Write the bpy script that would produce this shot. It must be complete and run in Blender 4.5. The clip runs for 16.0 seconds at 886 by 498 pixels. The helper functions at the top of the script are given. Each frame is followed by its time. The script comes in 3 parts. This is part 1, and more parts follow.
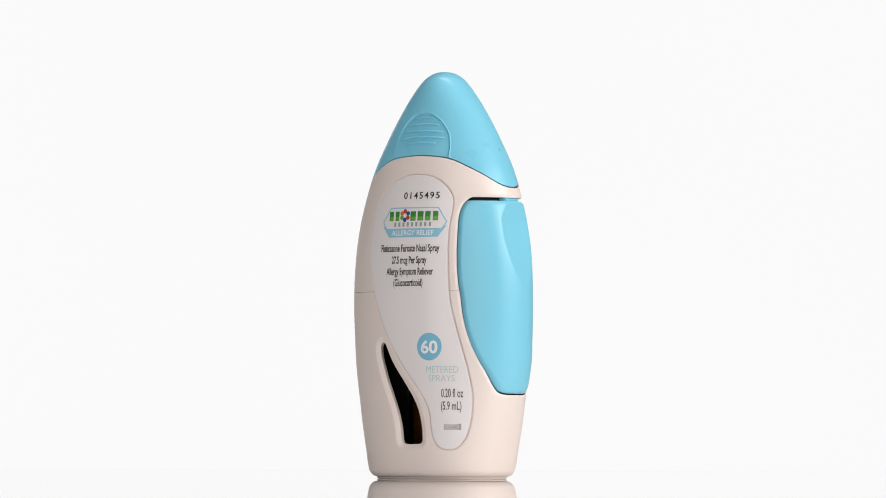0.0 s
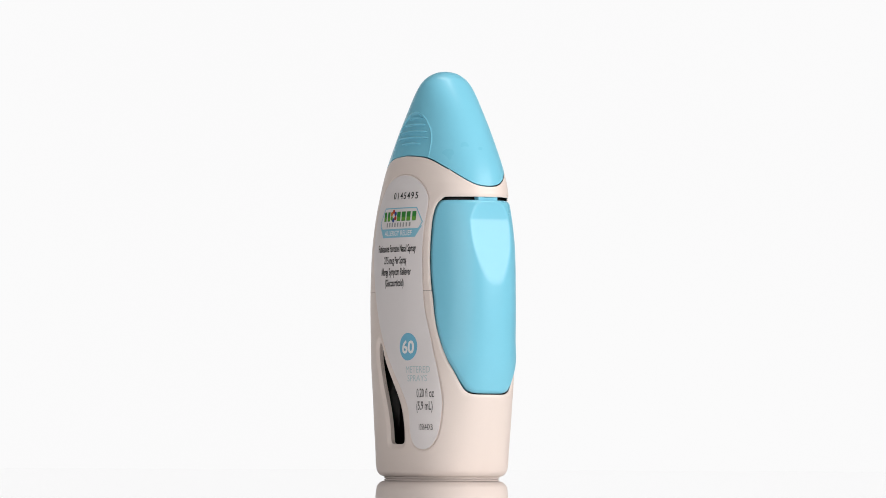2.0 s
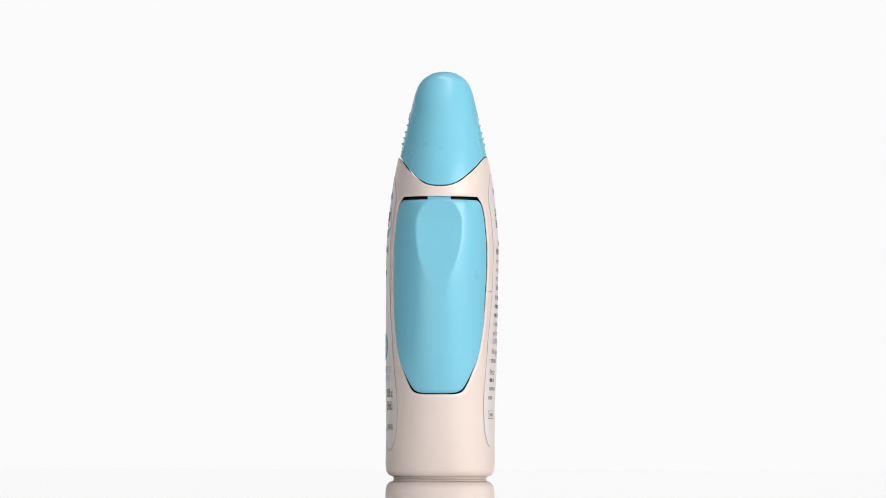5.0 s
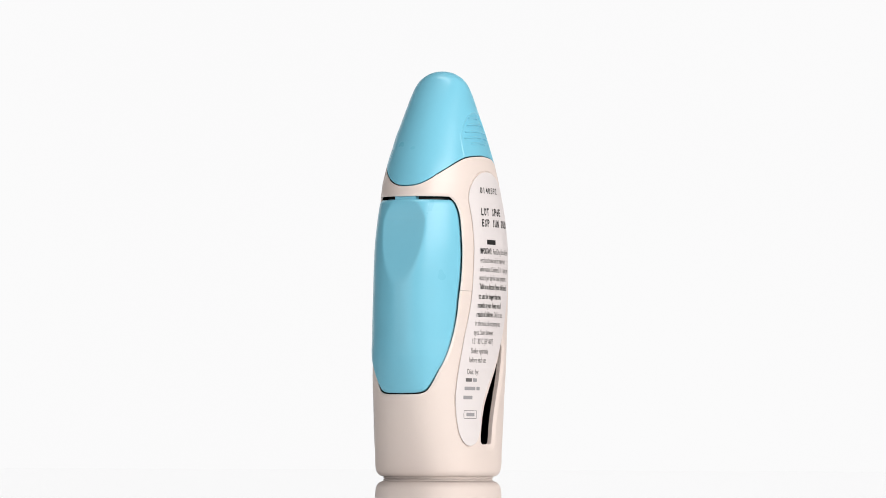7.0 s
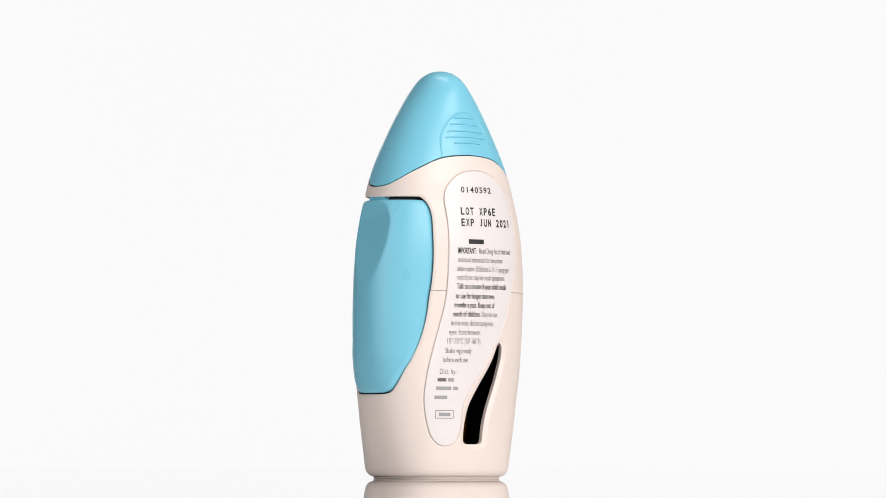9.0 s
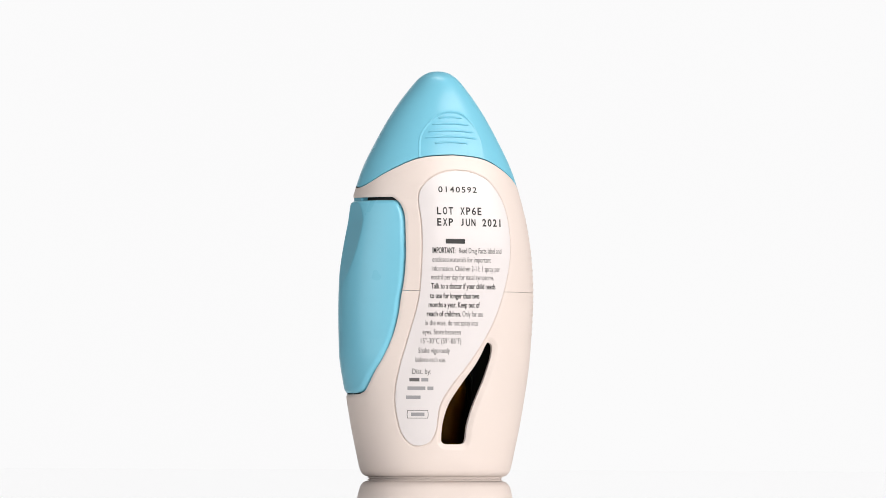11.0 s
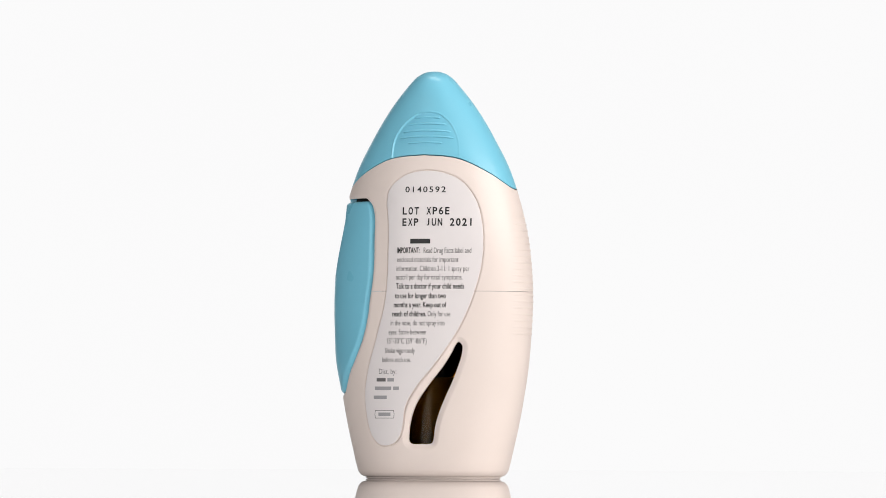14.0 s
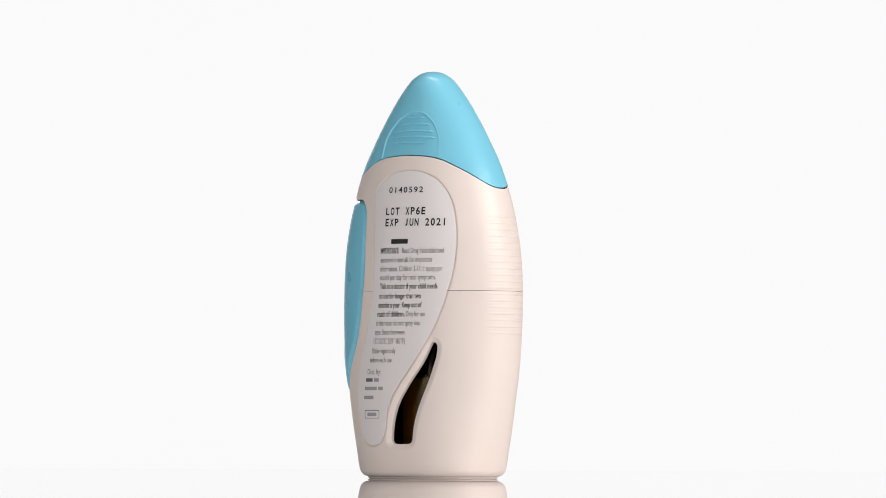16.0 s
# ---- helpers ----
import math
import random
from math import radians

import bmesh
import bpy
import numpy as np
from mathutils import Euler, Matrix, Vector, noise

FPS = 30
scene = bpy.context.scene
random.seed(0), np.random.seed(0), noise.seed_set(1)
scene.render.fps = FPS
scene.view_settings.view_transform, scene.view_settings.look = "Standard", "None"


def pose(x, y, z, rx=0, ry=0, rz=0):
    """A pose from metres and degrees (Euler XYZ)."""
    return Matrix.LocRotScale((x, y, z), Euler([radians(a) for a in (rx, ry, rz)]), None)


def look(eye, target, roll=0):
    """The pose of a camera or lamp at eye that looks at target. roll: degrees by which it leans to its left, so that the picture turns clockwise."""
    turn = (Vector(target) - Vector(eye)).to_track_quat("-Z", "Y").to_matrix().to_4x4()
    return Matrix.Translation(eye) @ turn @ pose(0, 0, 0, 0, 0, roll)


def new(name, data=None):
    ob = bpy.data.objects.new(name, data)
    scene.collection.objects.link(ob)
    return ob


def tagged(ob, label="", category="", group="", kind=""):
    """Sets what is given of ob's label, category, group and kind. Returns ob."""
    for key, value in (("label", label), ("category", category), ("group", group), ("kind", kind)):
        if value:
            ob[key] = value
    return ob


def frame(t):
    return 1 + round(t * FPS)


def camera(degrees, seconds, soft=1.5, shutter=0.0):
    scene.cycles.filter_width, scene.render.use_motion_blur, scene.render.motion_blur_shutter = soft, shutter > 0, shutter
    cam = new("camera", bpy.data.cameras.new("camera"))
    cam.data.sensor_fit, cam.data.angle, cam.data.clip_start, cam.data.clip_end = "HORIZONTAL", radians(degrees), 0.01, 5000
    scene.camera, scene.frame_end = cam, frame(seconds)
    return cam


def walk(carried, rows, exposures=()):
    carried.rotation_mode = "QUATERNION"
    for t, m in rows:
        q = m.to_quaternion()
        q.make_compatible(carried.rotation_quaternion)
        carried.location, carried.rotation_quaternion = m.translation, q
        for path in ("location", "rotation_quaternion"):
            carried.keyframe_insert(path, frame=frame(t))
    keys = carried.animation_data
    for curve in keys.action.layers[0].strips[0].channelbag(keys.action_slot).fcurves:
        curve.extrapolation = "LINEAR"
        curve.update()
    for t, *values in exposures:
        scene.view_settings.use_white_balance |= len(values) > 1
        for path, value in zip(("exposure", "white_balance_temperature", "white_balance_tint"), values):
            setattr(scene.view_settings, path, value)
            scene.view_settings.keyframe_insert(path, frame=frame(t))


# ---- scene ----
cam = camera(8.28, 16.0, soft=0.8)
EYE = (0.00115, -1.5, 0.008)
AIM = (0.00115, 0.0, 0.0565)
walk(cam, [(0.0, look(EYE, AIM, 0.25)), (16.0, look(EYE, AIM, 0.25))])

# ---- light: a white backdrop that glows by itself, a large key softbox, a weaker fill and a top softbox ----
world = bpy.data.worlds.new("studio")
world.use_nodes = True
world.node_tree.nodes["Background"].inputs[0].default_value = (0.9, 0.95, 1.0, 1)
world.node_tree.nodes["Background"].inputs[1].default_value = 0.02
scene.world = world


def softbox(name, eye, target, w, h, watts, colour):
    lamp = bpy.data.lights.new(name, "AREA")
    lamp.shape, lamp.size, lamp.size_y = "RECTANGLE", w, h
    lamp.energy, lamp.color = watts, colour
    ob = new(name, lamp)
    ob.matrix_world = look(eye, target)
    return ob


softbox("key_softbox", (0.90, -0.70, 0.54), (0, 0, 0.05), 1.1, 0.6, 15.6, (1.0, 0.97, 0.94))
softbox("fill_softbox", (-0.82, -1.42, 0.25), (0, 0, 0.05), 1.4, 1.2, 11.3, (0.99, 0.985, 0.98))
softbox("top_softbox", (0.05, 0.08, 0.95), (0, 0, 0.05), 0.5, 0.09, 2.6, (1.0, 0.98, 0.96))


# ---- materials ----
def material(name):
    m = bpy.data.materials.new(name)
    m.use_nodes = True
    return m, m.node_tree.nodes, m.node_tree.links, m.node_tree.nodes["Principled BSDF"]


def plastic(name, colour, rough, grain=0.02, bump=0.03, size=2500.0, sss=0.0):
    """Moulded plastic: faint tone drift, fine texture in relief and gloss."""
    m, nodes, links, p = material(name)
    where = nodes.new("ShaderNodeTexCoord")
    drift, fine = nodes.new("ShaderNodeTexNoise"), nodes.new("ShaderNodeTexNoise")
    drift.inputs["Scale"].default_value, fine.inputs["Scale"].default_value = 90.0, size
    drift.inputs["Detail"].default_value, fine.inputs["Detail"].default_value = 3.0, 2.0
    mix = nodes.new("ShaderNodeMix")
    mix.data_type = "RGBA"
    mix.inputs["A"].default_value = (*[c * (1 - grain) for c in colour], 1)
    mix.inputs["B"].default_value = (*[min(1, c * (1 + grain)) for c in colour], 1)
    span = nodes.new("ShaderNodeMapRange")
    span.inputs["To Min"].default_value, span.inputs["To Max"].default_value = rough - 0.04, rough + 0.04
    relief = nodes.new("ShaderNodeBump")
    relief.inputs["Strength"].default_value, relief.inputs["Distance"].default_value = bump, 0.0002
    for n in (drift, fine):
        links.new(where.outputs["Object"], n.inputs["Vector"])
    links.new(drift.outputs[0], mix.inputs["Factor"])
    links.new(mix.outputs["Result"], p.inputs["Base Color"])
    links.new(drift.outputs[0], span.inputs["Value"])
    links.new(span.outputs[0], p.inputs["Roughness"])
    links.new(fine.outputs[0], relief.inputs["Height"])
    links.new(relief.outputs[0], p.inputs["Normal"])
    p.inputs["IOR"].default_value = 1.48
    if sss:
        p.inputs["Subsurface Weight"].default_value = sss
        p.inputs["Subsurface Radius"].default_value = (1.0, 0.7, 0.5)
        p.inputs["Subsurface Scale"].default_value = 0.001
    return m


BLUE = plastic("blue_plastic", (0.20, 0.565, 0.73), 0.29, bump=0.012)
BLUE.node_tree.nodes["Principled BSDF"].inputs["Specular IOR Level"].default_value = 0.38
CREAM = plastic("cream_plastic", (0.785, 0.68, 0.63), 0.40, bump=0.05)
DARK = plastic("black_plastic", (0.012, 0.011, 0.010), 0.45)
PAPER = plastic("label_film", (0.77, 0.72, 0.72), 0.36, grain=0.01, bump=0.02)
INK = plastic("black_ink", (0.015, 0.014, 0.014), 0.5)
GREY_INK = plastic("grey_ink", (0.13, 0.12, 0.12), 0.5)
PALE_INK = plastic("pale_blue_ink", (0.48, 0.585, 0.6), 0.5)
MID_INK = plastic("mid_grey_ink", (0.33, 0.32, 0.33), 0.5)
BLUE_INK = plastic("blue_ink", (0.17, 0.45, 0.62), 0.45)
BAND_INK = plastic("light_blue_ink", (0.24, 0.52, 0.66), 0.45)
GREEN_INK = plastic("green_ink", (0.03, 0.22, 0.035), 0.45)
LIME_INK = plastic("lime_ink", (0.12, 0.34, 0.04), 0.45)
RED_INK = plastic("red_ink", (0.45, 0.05, 0.03), 0.45)
ORANGE_INK = plastic("orange_ink", (0.55, 0.18, 0.03), 0.45)
NAVY_INK = plastic("navy_ink", (0.03, 0.06, 0.25), 0.45)
WHITE_INK = plastic("white_ink", (0.80, 0.79, 0.79), 0.45)
GREY = plastic("pale_wall_paint", (0.42, 0.42, 0.42), 0.8, bump=0.2, size=300.0)


def amber_glass():
    m, nodes, links, p = material("amber_glass")
    where, drift, mix = nodes.new("ShaderNodeTexCoord"), nodes.new("ShaderNodeTexNoise"), nodes.new("ShaderNodeMix")
    drift.inputs["Scale"].default_value = 120.0
    mix.data_type = "RGBA"
    mix.inputs["A"].default_value, mix.inputs["B"].default_value = (0.74, 0.47, 0.10, 1), (0.80, 0.53, 0.13, 1)
    links.new(where.outputs["Object"], drift.inputs["Vector"])
    links.new(drift.outputs[0], mix.inputs["Factor"])
    links.new(mix.outputs["Result"], p.inputs["Base Color"])
    p.inputs["Transmission Weight"].default_value = 1.0
    p.inputs["Roughness"].default_value = 0.08
    p.inputs["IOR"].default_value = 1.25
    p.inputs["Specular IOR Level"].default_value = 0.03
    return m


AMBER = amber_glass()


def suspension():
    """Dark cloudy liquid that lets a little light through."""
    m, nodes, links, p = material("cloudy_suspension")
    where, drift, mix = nodes.new("ShaderNodeTexCoord"), nodes.new("ShaderNodeTexNoise"), nodes.new("ShaderNodeMix")
    drift.inputs["Scale"].default_value = 150.0
    mix.data_type = "RGBA"
    mix.inputs["A"].default_value, mix.inputs["B"].default_value = (0.15, 0.112, 0.06, 1), (0.19, 0.14, 0.075, 1)
    links.new(where.outputs["Object"], drift.inputs["Vector"])
    links.new(drift.outputs[0], mix.inputs["Factor"])
    links.new(mix.outputs["Result"], p.inputs["Base Color"])
    p.inputs["Transmission Weight"].default_value = 0.45
    p.inputs["Roughness"].default_value = 0.35
    p.inputs["IOR"].default_value = 1.2
    p.inputs["Specular IOR Level"].default_value = 0.03
    return m


LIQUID = suspension()


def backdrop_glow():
    m, nodes, links, p = material("glowing_white_backdrop")
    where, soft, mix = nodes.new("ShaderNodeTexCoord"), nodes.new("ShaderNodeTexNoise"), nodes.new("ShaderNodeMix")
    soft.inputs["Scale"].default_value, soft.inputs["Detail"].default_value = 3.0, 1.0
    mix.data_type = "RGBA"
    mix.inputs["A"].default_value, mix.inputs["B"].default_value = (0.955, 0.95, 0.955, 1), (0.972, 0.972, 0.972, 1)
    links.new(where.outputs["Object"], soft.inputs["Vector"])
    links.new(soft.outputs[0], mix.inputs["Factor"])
    # emission stands in for the lamps that would light the backdrop
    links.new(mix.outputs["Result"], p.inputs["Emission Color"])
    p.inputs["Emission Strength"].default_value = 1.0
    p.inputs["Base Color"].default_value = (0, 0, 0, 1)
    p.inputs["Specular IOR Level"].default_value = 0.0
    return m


SELF_LIT = backdrop_glow()


def acrylic():
    """Polished white sheet: a faint drift of tone under a mirror-smooth face."""
    m, nodes, links, p = material("white_acrylic")
    where, drift, mix = nodes.new("ShaderNodeTexCoord"), nodes.new("ShaderNodeTexNoise"), nodes.new("ShaderNodeMix")
    drift.inputs["Scale"].default_value = 4.0
    mix.data_type = "RGBA"
    mix.inputs["A"].default_value, mix.inputs["B"].default_value = (0.86, 0.86, 0.865, 1), (0.9, 0.9, 0.9, 1)
    links.new(where.outputs["Object"], drift.inputs["Vector"])
    links.new(drift.outputs[0], mix.inputs["Factor"])
    links.new(mix.outputs["Result"], p.inputs["Base Color"])
    p.inputs["Roughness"].default_value = 0.0
    return m


ACRYLIC = acrylic()


# ---- mesh helpers (lengths in millimetres, meshes in metres) ----
MM = 0.001


def link_mesh(name, verts, faces, mat, parent=None, label="", smooth=True):
    me = bpy.data.meshes.new(name)
    me.from_pydata([tuple(v) for v in verts], [], faces)
    me.materials.append(mat)
    if smooth:
        me.shade_smooth()
        me.set_sharp_from_angle(angle=radians(40))
    me.update()
    ob = new(name, me)
    ob.parent = parent
    return tagged(ob, label)


def tidy(V, F):
    """Only the vertices that the faces use."""
    used = sorted({i for f in F for i in f})
    at = {j: i for i, j in enumerate(used)}
    return V[used], [tuple(at[i] for i in f) for f in F]


def part_from(name, V, F, mat, parent, label="", weld=0.0):
    V, F = tidy(V, F)
    ob = link_mesh(name, V[:, :3] * MM, F, mat, parent, label)
    if weld:
        bm = bmesh.new()
        bm.from_mesh(ob.data)
        bmesh.ops.remove_doubles(bm, verts=bm.verts[:], dist=weld * MM)
        bm.to_mesh(ob.data)
        bm.free()
        ob.data.set_sharp_from_angle(angle=radians(40))
    return ob


def clip(V, F, col, level=0.0):
    """Cuts the faces along the line where column col of V equals level: the faces above it and those below."""
    val = V[:, col] - level
    val = np.where(np.abs(val) < 1e-5, 1e-5, val)
    side = val > 0
    extra, made, above, below = [], {}, [], []

    def cut(a, b):
        key = (a, b) if a < b else (b, a)
        if key not in made:
            k = val[a] / (val[a] - val[b])
            made[key] = len(V) + len(extra)
            extra.append(V[a] + (V[b] - V[a]) * k)
        return made[key]

    for f in F:
        s = [side[i] for i in f]
        if all(s):
            above.append(f)
        elif not any(s):
            below.append(f)
        else:
            up, down = [], []
            for i, a in enumerate(f):
                b = f[(i + 1) % len(f)]
                (up if side[a] else down).append(a)
                if side[a] != side[b]:
                    c = cut(a, b)
                    up.append(c), down.append(c)
            above.append(tuple(up)), below.append(tuple(down))
    return (np.vstack([V, extra]) if extra else V), above, below


def skirt(V, F, pick, shift):
    """Extrudes the open border whose vertices satisfy pick(V row) by shift(V rows)."""
    once = {}
    for f in F:
        for i, a in enumerate(f):
            b = f[(i + 1) % len(f)]
            if (b, a) in once:
                del once[(b, a)]
            else:
                once[(a, b)] = 1
    edges = [(a, b) for a, b in once if pick(V[a]) and pick(V[b])]
    ids = sorted({i for e in edges for i in e})
    if not ids:
        return V, F
    at = {j: len(V) + i for i, j in enumerate(ids)}
    W = V[ids].copy()
    W[:, :3] += shift(V[ids])
    return np.vstack([V, W]), F + [(b, a, at[a], at[b]) for a, b in edges]


def spline(xs, ys, x):
    """Smooth curve through the knots, tangents by finite differences."""
    xs, ys = np.asarray(xs, float), np.asarray(ys, float)
    if xs[0] > xs[-1]:
        xs, ys = xs[::-1], ys[::-1]
    d = np.diff(ys) / np.diff(xs)
    m = np.concatenate([[d[0]], np.where(d[1:] * d[:-1] > 0, (d[1:] + d[:-1]) / 2, 0), [d[-1]]])
    x = np.clip(x, xs[0], xs[-1])
    i = np.clip(np.searchsorted(xs, x) - 1, 0, len(d) - 1)
    h = xs[i + 1] - xs[i]
    t = (x - xs[i]) / h
    return (ys[i] * (1 + 2 * t) * (1 - t) ** 2 + m[i] * h * t * (1 - t) ** 2
            + ys[i + 1] * t * t * (3 - 2 * t) + m[i + 1] * h * t * t * (t - 1))


def closed_curve(knots, per=8):
    """A closed Catmull-Rom curve through the knots."""
    k, out = np.array(knots, float), []
    n = len(k)
    for i in range(n):
        a, b, c, d = k[i - 1], k[i], k[(i + 1) % n], k[(i + 2) % n]
        for s in np.arange(per) / per:
            out.append(0.5 * (2 * b + (c - a) * s + (2 * a - 5 * b + 4 * c - d) * s * s + (3 * b - a - 3 * c + d) * s ** 3))
    return np.array(out)


def outline_distance(px, pz, loop):
    """Signed distance to a closed outline, negative inside; far points get a coarse value."""
    out = np.full(px.shape, 9.0)
    lo, hi = loop.min(0) - 2.5, loop.max(0) + 2.5
    near = np.where((px > lo[0]) & (px < hi[0]) & (pz > lo[1]) & (pz < hi[1]))
    x, z = px[near], pz[near]
    best, inside = np.full(x.shape, 1e9), np.zeros(x.shape, bool)
    for i in range(len(loop)):
        (ax, az), (bx, bz) = loop[i - 1], loop[i]
        ex, ez = bx - ax, bz - az
        t = np.clip(((x - ax) * ex + (z - az) * ez) / (ex * ex + ez * ez + 1e-12), 0, 1)
        best = np.minimum(best, (x - ax - t * ex) ** 2 + (z - az - t * ez) ** 2)
        cross = (az > z) != (bz > z)
        inside ^= cross & (x < ax + (z - az) / (ez if abs(ez) > 1e-9 else 1e-9) * ex)
    out[near] = np.where(inside, -1, 1) * np.sqrt(best)
    return out


# ---- the spray's form ----
# height, half width, half depth and squareness of the section
PROFILE = [(100.0, 0.0, 0.0, 2.0), (99.58, 2.49, 2.63, 2.0), (98.89, 3.74, 4.02, 2.0), (98.2, 4.64, 4.99, 2.02),
           (96.81, 5.89, 6.12, 2.06), (94.74, 7.62, 6.97, 2.1), (89.89, 11.22, 8.22, 2.12), (82.96, 15.3, 10.0, 2.15),
           (76.04, 18.77, 11.5, 2.18), (69.11, 21.12, 12.53, 2.22), (62.19, 22.85, 13.22, 2.26), (55.26, 23.96, 13.6, 2.26),
           (44.9, 24.6, 13.56, 2.26), (34.49, 24.17, 13.5, 2.26), (27.56, 23.55, 13.43, 2.3), (20.64, 22.51, 13.37, 2.3),
           (13.71, 21.19, 13.33, 2.38), (6.79, 19.53, 13.27, 2.5), (2.8, 18.47, 13.22, 2.6), (2.0, 18.2, 13.05, 2.6),
           (1.38, 17.75, 12.65, 2.6), (0.94, 17.2, 12.1, 2.6), (0.76, 16.6, 11.5, 2.6)]
TOP = 100.0
CX, CY = 0.86, 0.97
LEAN = 0.55 / 90


def mid_y(z):
    """The middle of the section: the spray leans a little and bows at its waist."""
    return CY + LEAN * (z - 45) + 0.05 * np.exp(-((z - 57) / 11) ** 2)


DEPTH_KNOTS = [math.sqrt(TOP - p[0]) for p in PROFILE]


def section(z):
    q = np.sqrt(np.clip(TOP - np.asarray(z, float), 0, None))
    return [spline(DEPTH_KNOTS, [p[i] for p in PROFILE], q) for i in (1, 2, 3)]


def shell_point(a, z):
    """The point of the outer surface at the angle a and the height z, about the spray's own middle."""
    w, h, n = section(z)
    c, s = np.cos(a), np.sin(a)
    r = 1 / ((np.abs(c) / np.maximum(w, 1e-6)) ** n + (np.abs(s) / np.maximum(h, 1e-6)) ** n) ** (1 / n)
    return r * c, r * s


def face_y(x, z):
    """Half depth of the surface at x and z."""
    w, h, n = section(z)
    return h * np.clip(1 - (np.abs(x) / w) ** n, 0, 1) ** (1 / n)


SEAM_S = [0.0, 0.333, 0.467, 0.667, 0.8, 0.9, 0.96, 1.0]
SEAM_Z = [79.24, 78.7, 78.0, 76.1, 74.5, 72.95, 71.95, 71.4]


def seam_height(a):
    z = np.full(a.shape, 75.0)
    for _ in range(12):
        x, _y = shell_point(a, z)
        z = 0.5 * z + 0.5 * (spline(SEAM_S, SEAM_Z, np.abs(x) / 20.8) - 0.5 * np.clip(-x / 20.8, 0, 1) ** 2 - 0.3 * np.clip(x / 20.8, 0, 1) ** 2)
    return z


def grid(a, z):
    """Vertex rows (x y z, normal) and quads of a surface closed round the angle; a, z: arrays rows x columns."""
    x, y = shell_point(a, z)
    P = np.stack([x, y, z], -1)
    du = np.roll(P, -1, 1) - np.roll(P, 1, 1)
    dv = np.gradient(P, axis=0)
    N = np.cross(dv, du)
    N /= np.maximum(np.linalg.norm(N, axis=-1, keepdims=True), 1e-9)
    N *= np.sign((N[..., :1] * x[..., None] + N[..., 1:2] * y[..., None]) + 1e-9)
    rows, cols = a.shape
    F = []
    for r in range(rows - 1):
        o = r * cols
        for c in range(cols):
            d = (c + 1) % cols
            F.append((o + c, o + cols + c, o + cols + d, o + d))
    return np.concatenate([P, N], -1).reshape(-1, 6), F


def moved(V, amount):
    """V with its points pushed along their normals."""
    V = V.copy()
    V[:, :3] += V[:, 3:6] * np.asarray(amount)[:, None]
    return V


def slimmed(x, y, z):
    """The depth y drawn in a little round the button, more on the front."""
    t = np.clip((x - 4) / 8, 0, 1)
    k = t * t * (3 - 2 * t) * np.clip((z - 22) / 12, 0, 1) * np.clip((72 - z) / 4, 0, 1)
    return y * (1 - np.where(y < 0, 0.034, 0.042) * k)


def placed(V):
    """V about the turntable's axis."""
    V = V.copy()
    V[:, 1] = slimmed(V[:, 0], V[:, 1], V[:, 2])
    V[:, 0] += CX
    V[:, 1] += mid_y(V[:, 2])
    return V


def fillet(d, r):
    """How far a rounded edge of radius r falls at the distance d from the edge."""
    t = np.clip(1 - d / r, 0, 1)
    return 0.6 * r * t * t


WINDOW = closed_curve([(-9.22, 33.47), (-10.19, 32.50), (-9.91, 29.89), (-9.08, 27.41), (-7.98, 24.40), (-6.04, 20.13), (-4.51, 16.42),
                       (-3.54, 12.98), (-3.15, 9.96), (-2.72, 8.97), (-1.77, 8.66), (0.23, 8.64), (2.03, 8.66), (2.83, 8.97), (3.20, 9.82),
                       (2.97, 12.98), (2.14, 16.42), (0.75, 19.44), (-2.16, 23.56), (-5.21, 27.41), (-7.01, 30.16), (-8.39, 32.77)])
LABEL = closed_curve([(-1.09, 75.11), (3.76, 74.29), (7.50, 71.68), (8.88, 68.38), (8.33, 61.78), (8.33, 53.54), (9.02, 43.91), (11.38, 34.70),
                      (13.59, 26.73), (14.42, 19.85), (13.31, 12.70), (11.38, 9.27), (9.02, 8.31), (6.25, 9.27), (4.73, 12.30), (3.90, 17.80),
                      (1.40, 22.33), (-3.86, 28.79), (-8.98, 36.36), (-12.45, 44.19), (-14.66, 52.85), (-14.80, 60.40), (-13.28, 67.28),
                      (-9.82, 72.22), (-5.66, 74.43)])
PAD = closed_curve([(9.0, 71.52), (8.95, 78.47), (8.6, 82.40), (7.58, 84.88), (5.37, 87.49), (2.74, 89.14), (0.24, 89.55), (-2.53, 89.00),
                    (-5.02, 86.93), (-6.68, 84.06), (-7.38, 81.57), (-7.6, 78.47), (-7.65, 71.52)])
BUTTON_Z = [72.0, 69.11, 68.28, 67.45, 65.65, 62.19, 55.26, 48.34, 44.18, 40.03, 34.49, 28.95, 26.18, 23.41, 20.64, 15.0]
BUTTON_X = [15.70, 15.01, 14.60, 13.77, 12.93, 12.52, 12.52, 12.93, 13.63, 14.18, 15.57, 17.95, 19.35, 20.35, 21.35, 23.4]
def button_field(x, z, grow, top, low):
    """Negative inside the side button's outline, widened by grow and ending at the heights top and low."""
    side = spline(BUTTON_Z, BUTTON_X, z) - x - grow
    f = side
    for end, k in ((z - top, 0.8), (low - z, 1.3)):
        h = np.clip(0.5 + 0.5 * (f - end) / k, 0, 1)
        f = end * (1 - h) + f * h + k * h * (1 - h)
    return f


COLS = 720
ANGLES = np.arange(COLS) * 2 * math.pi / COLS
SEAM = seam_height(ANGLES)
SPLIT = 45.85


def shell_rows(top, low):
    v = np.concatenate([np.linspace(0, 0.975, 320), np.linspace(0.975, 1, 22)[1:]])[:, None]
    return grid(np.broadcast_to(ANGLES, (len(v), COLS)), top[None, :] * (1 - v) + low * v)


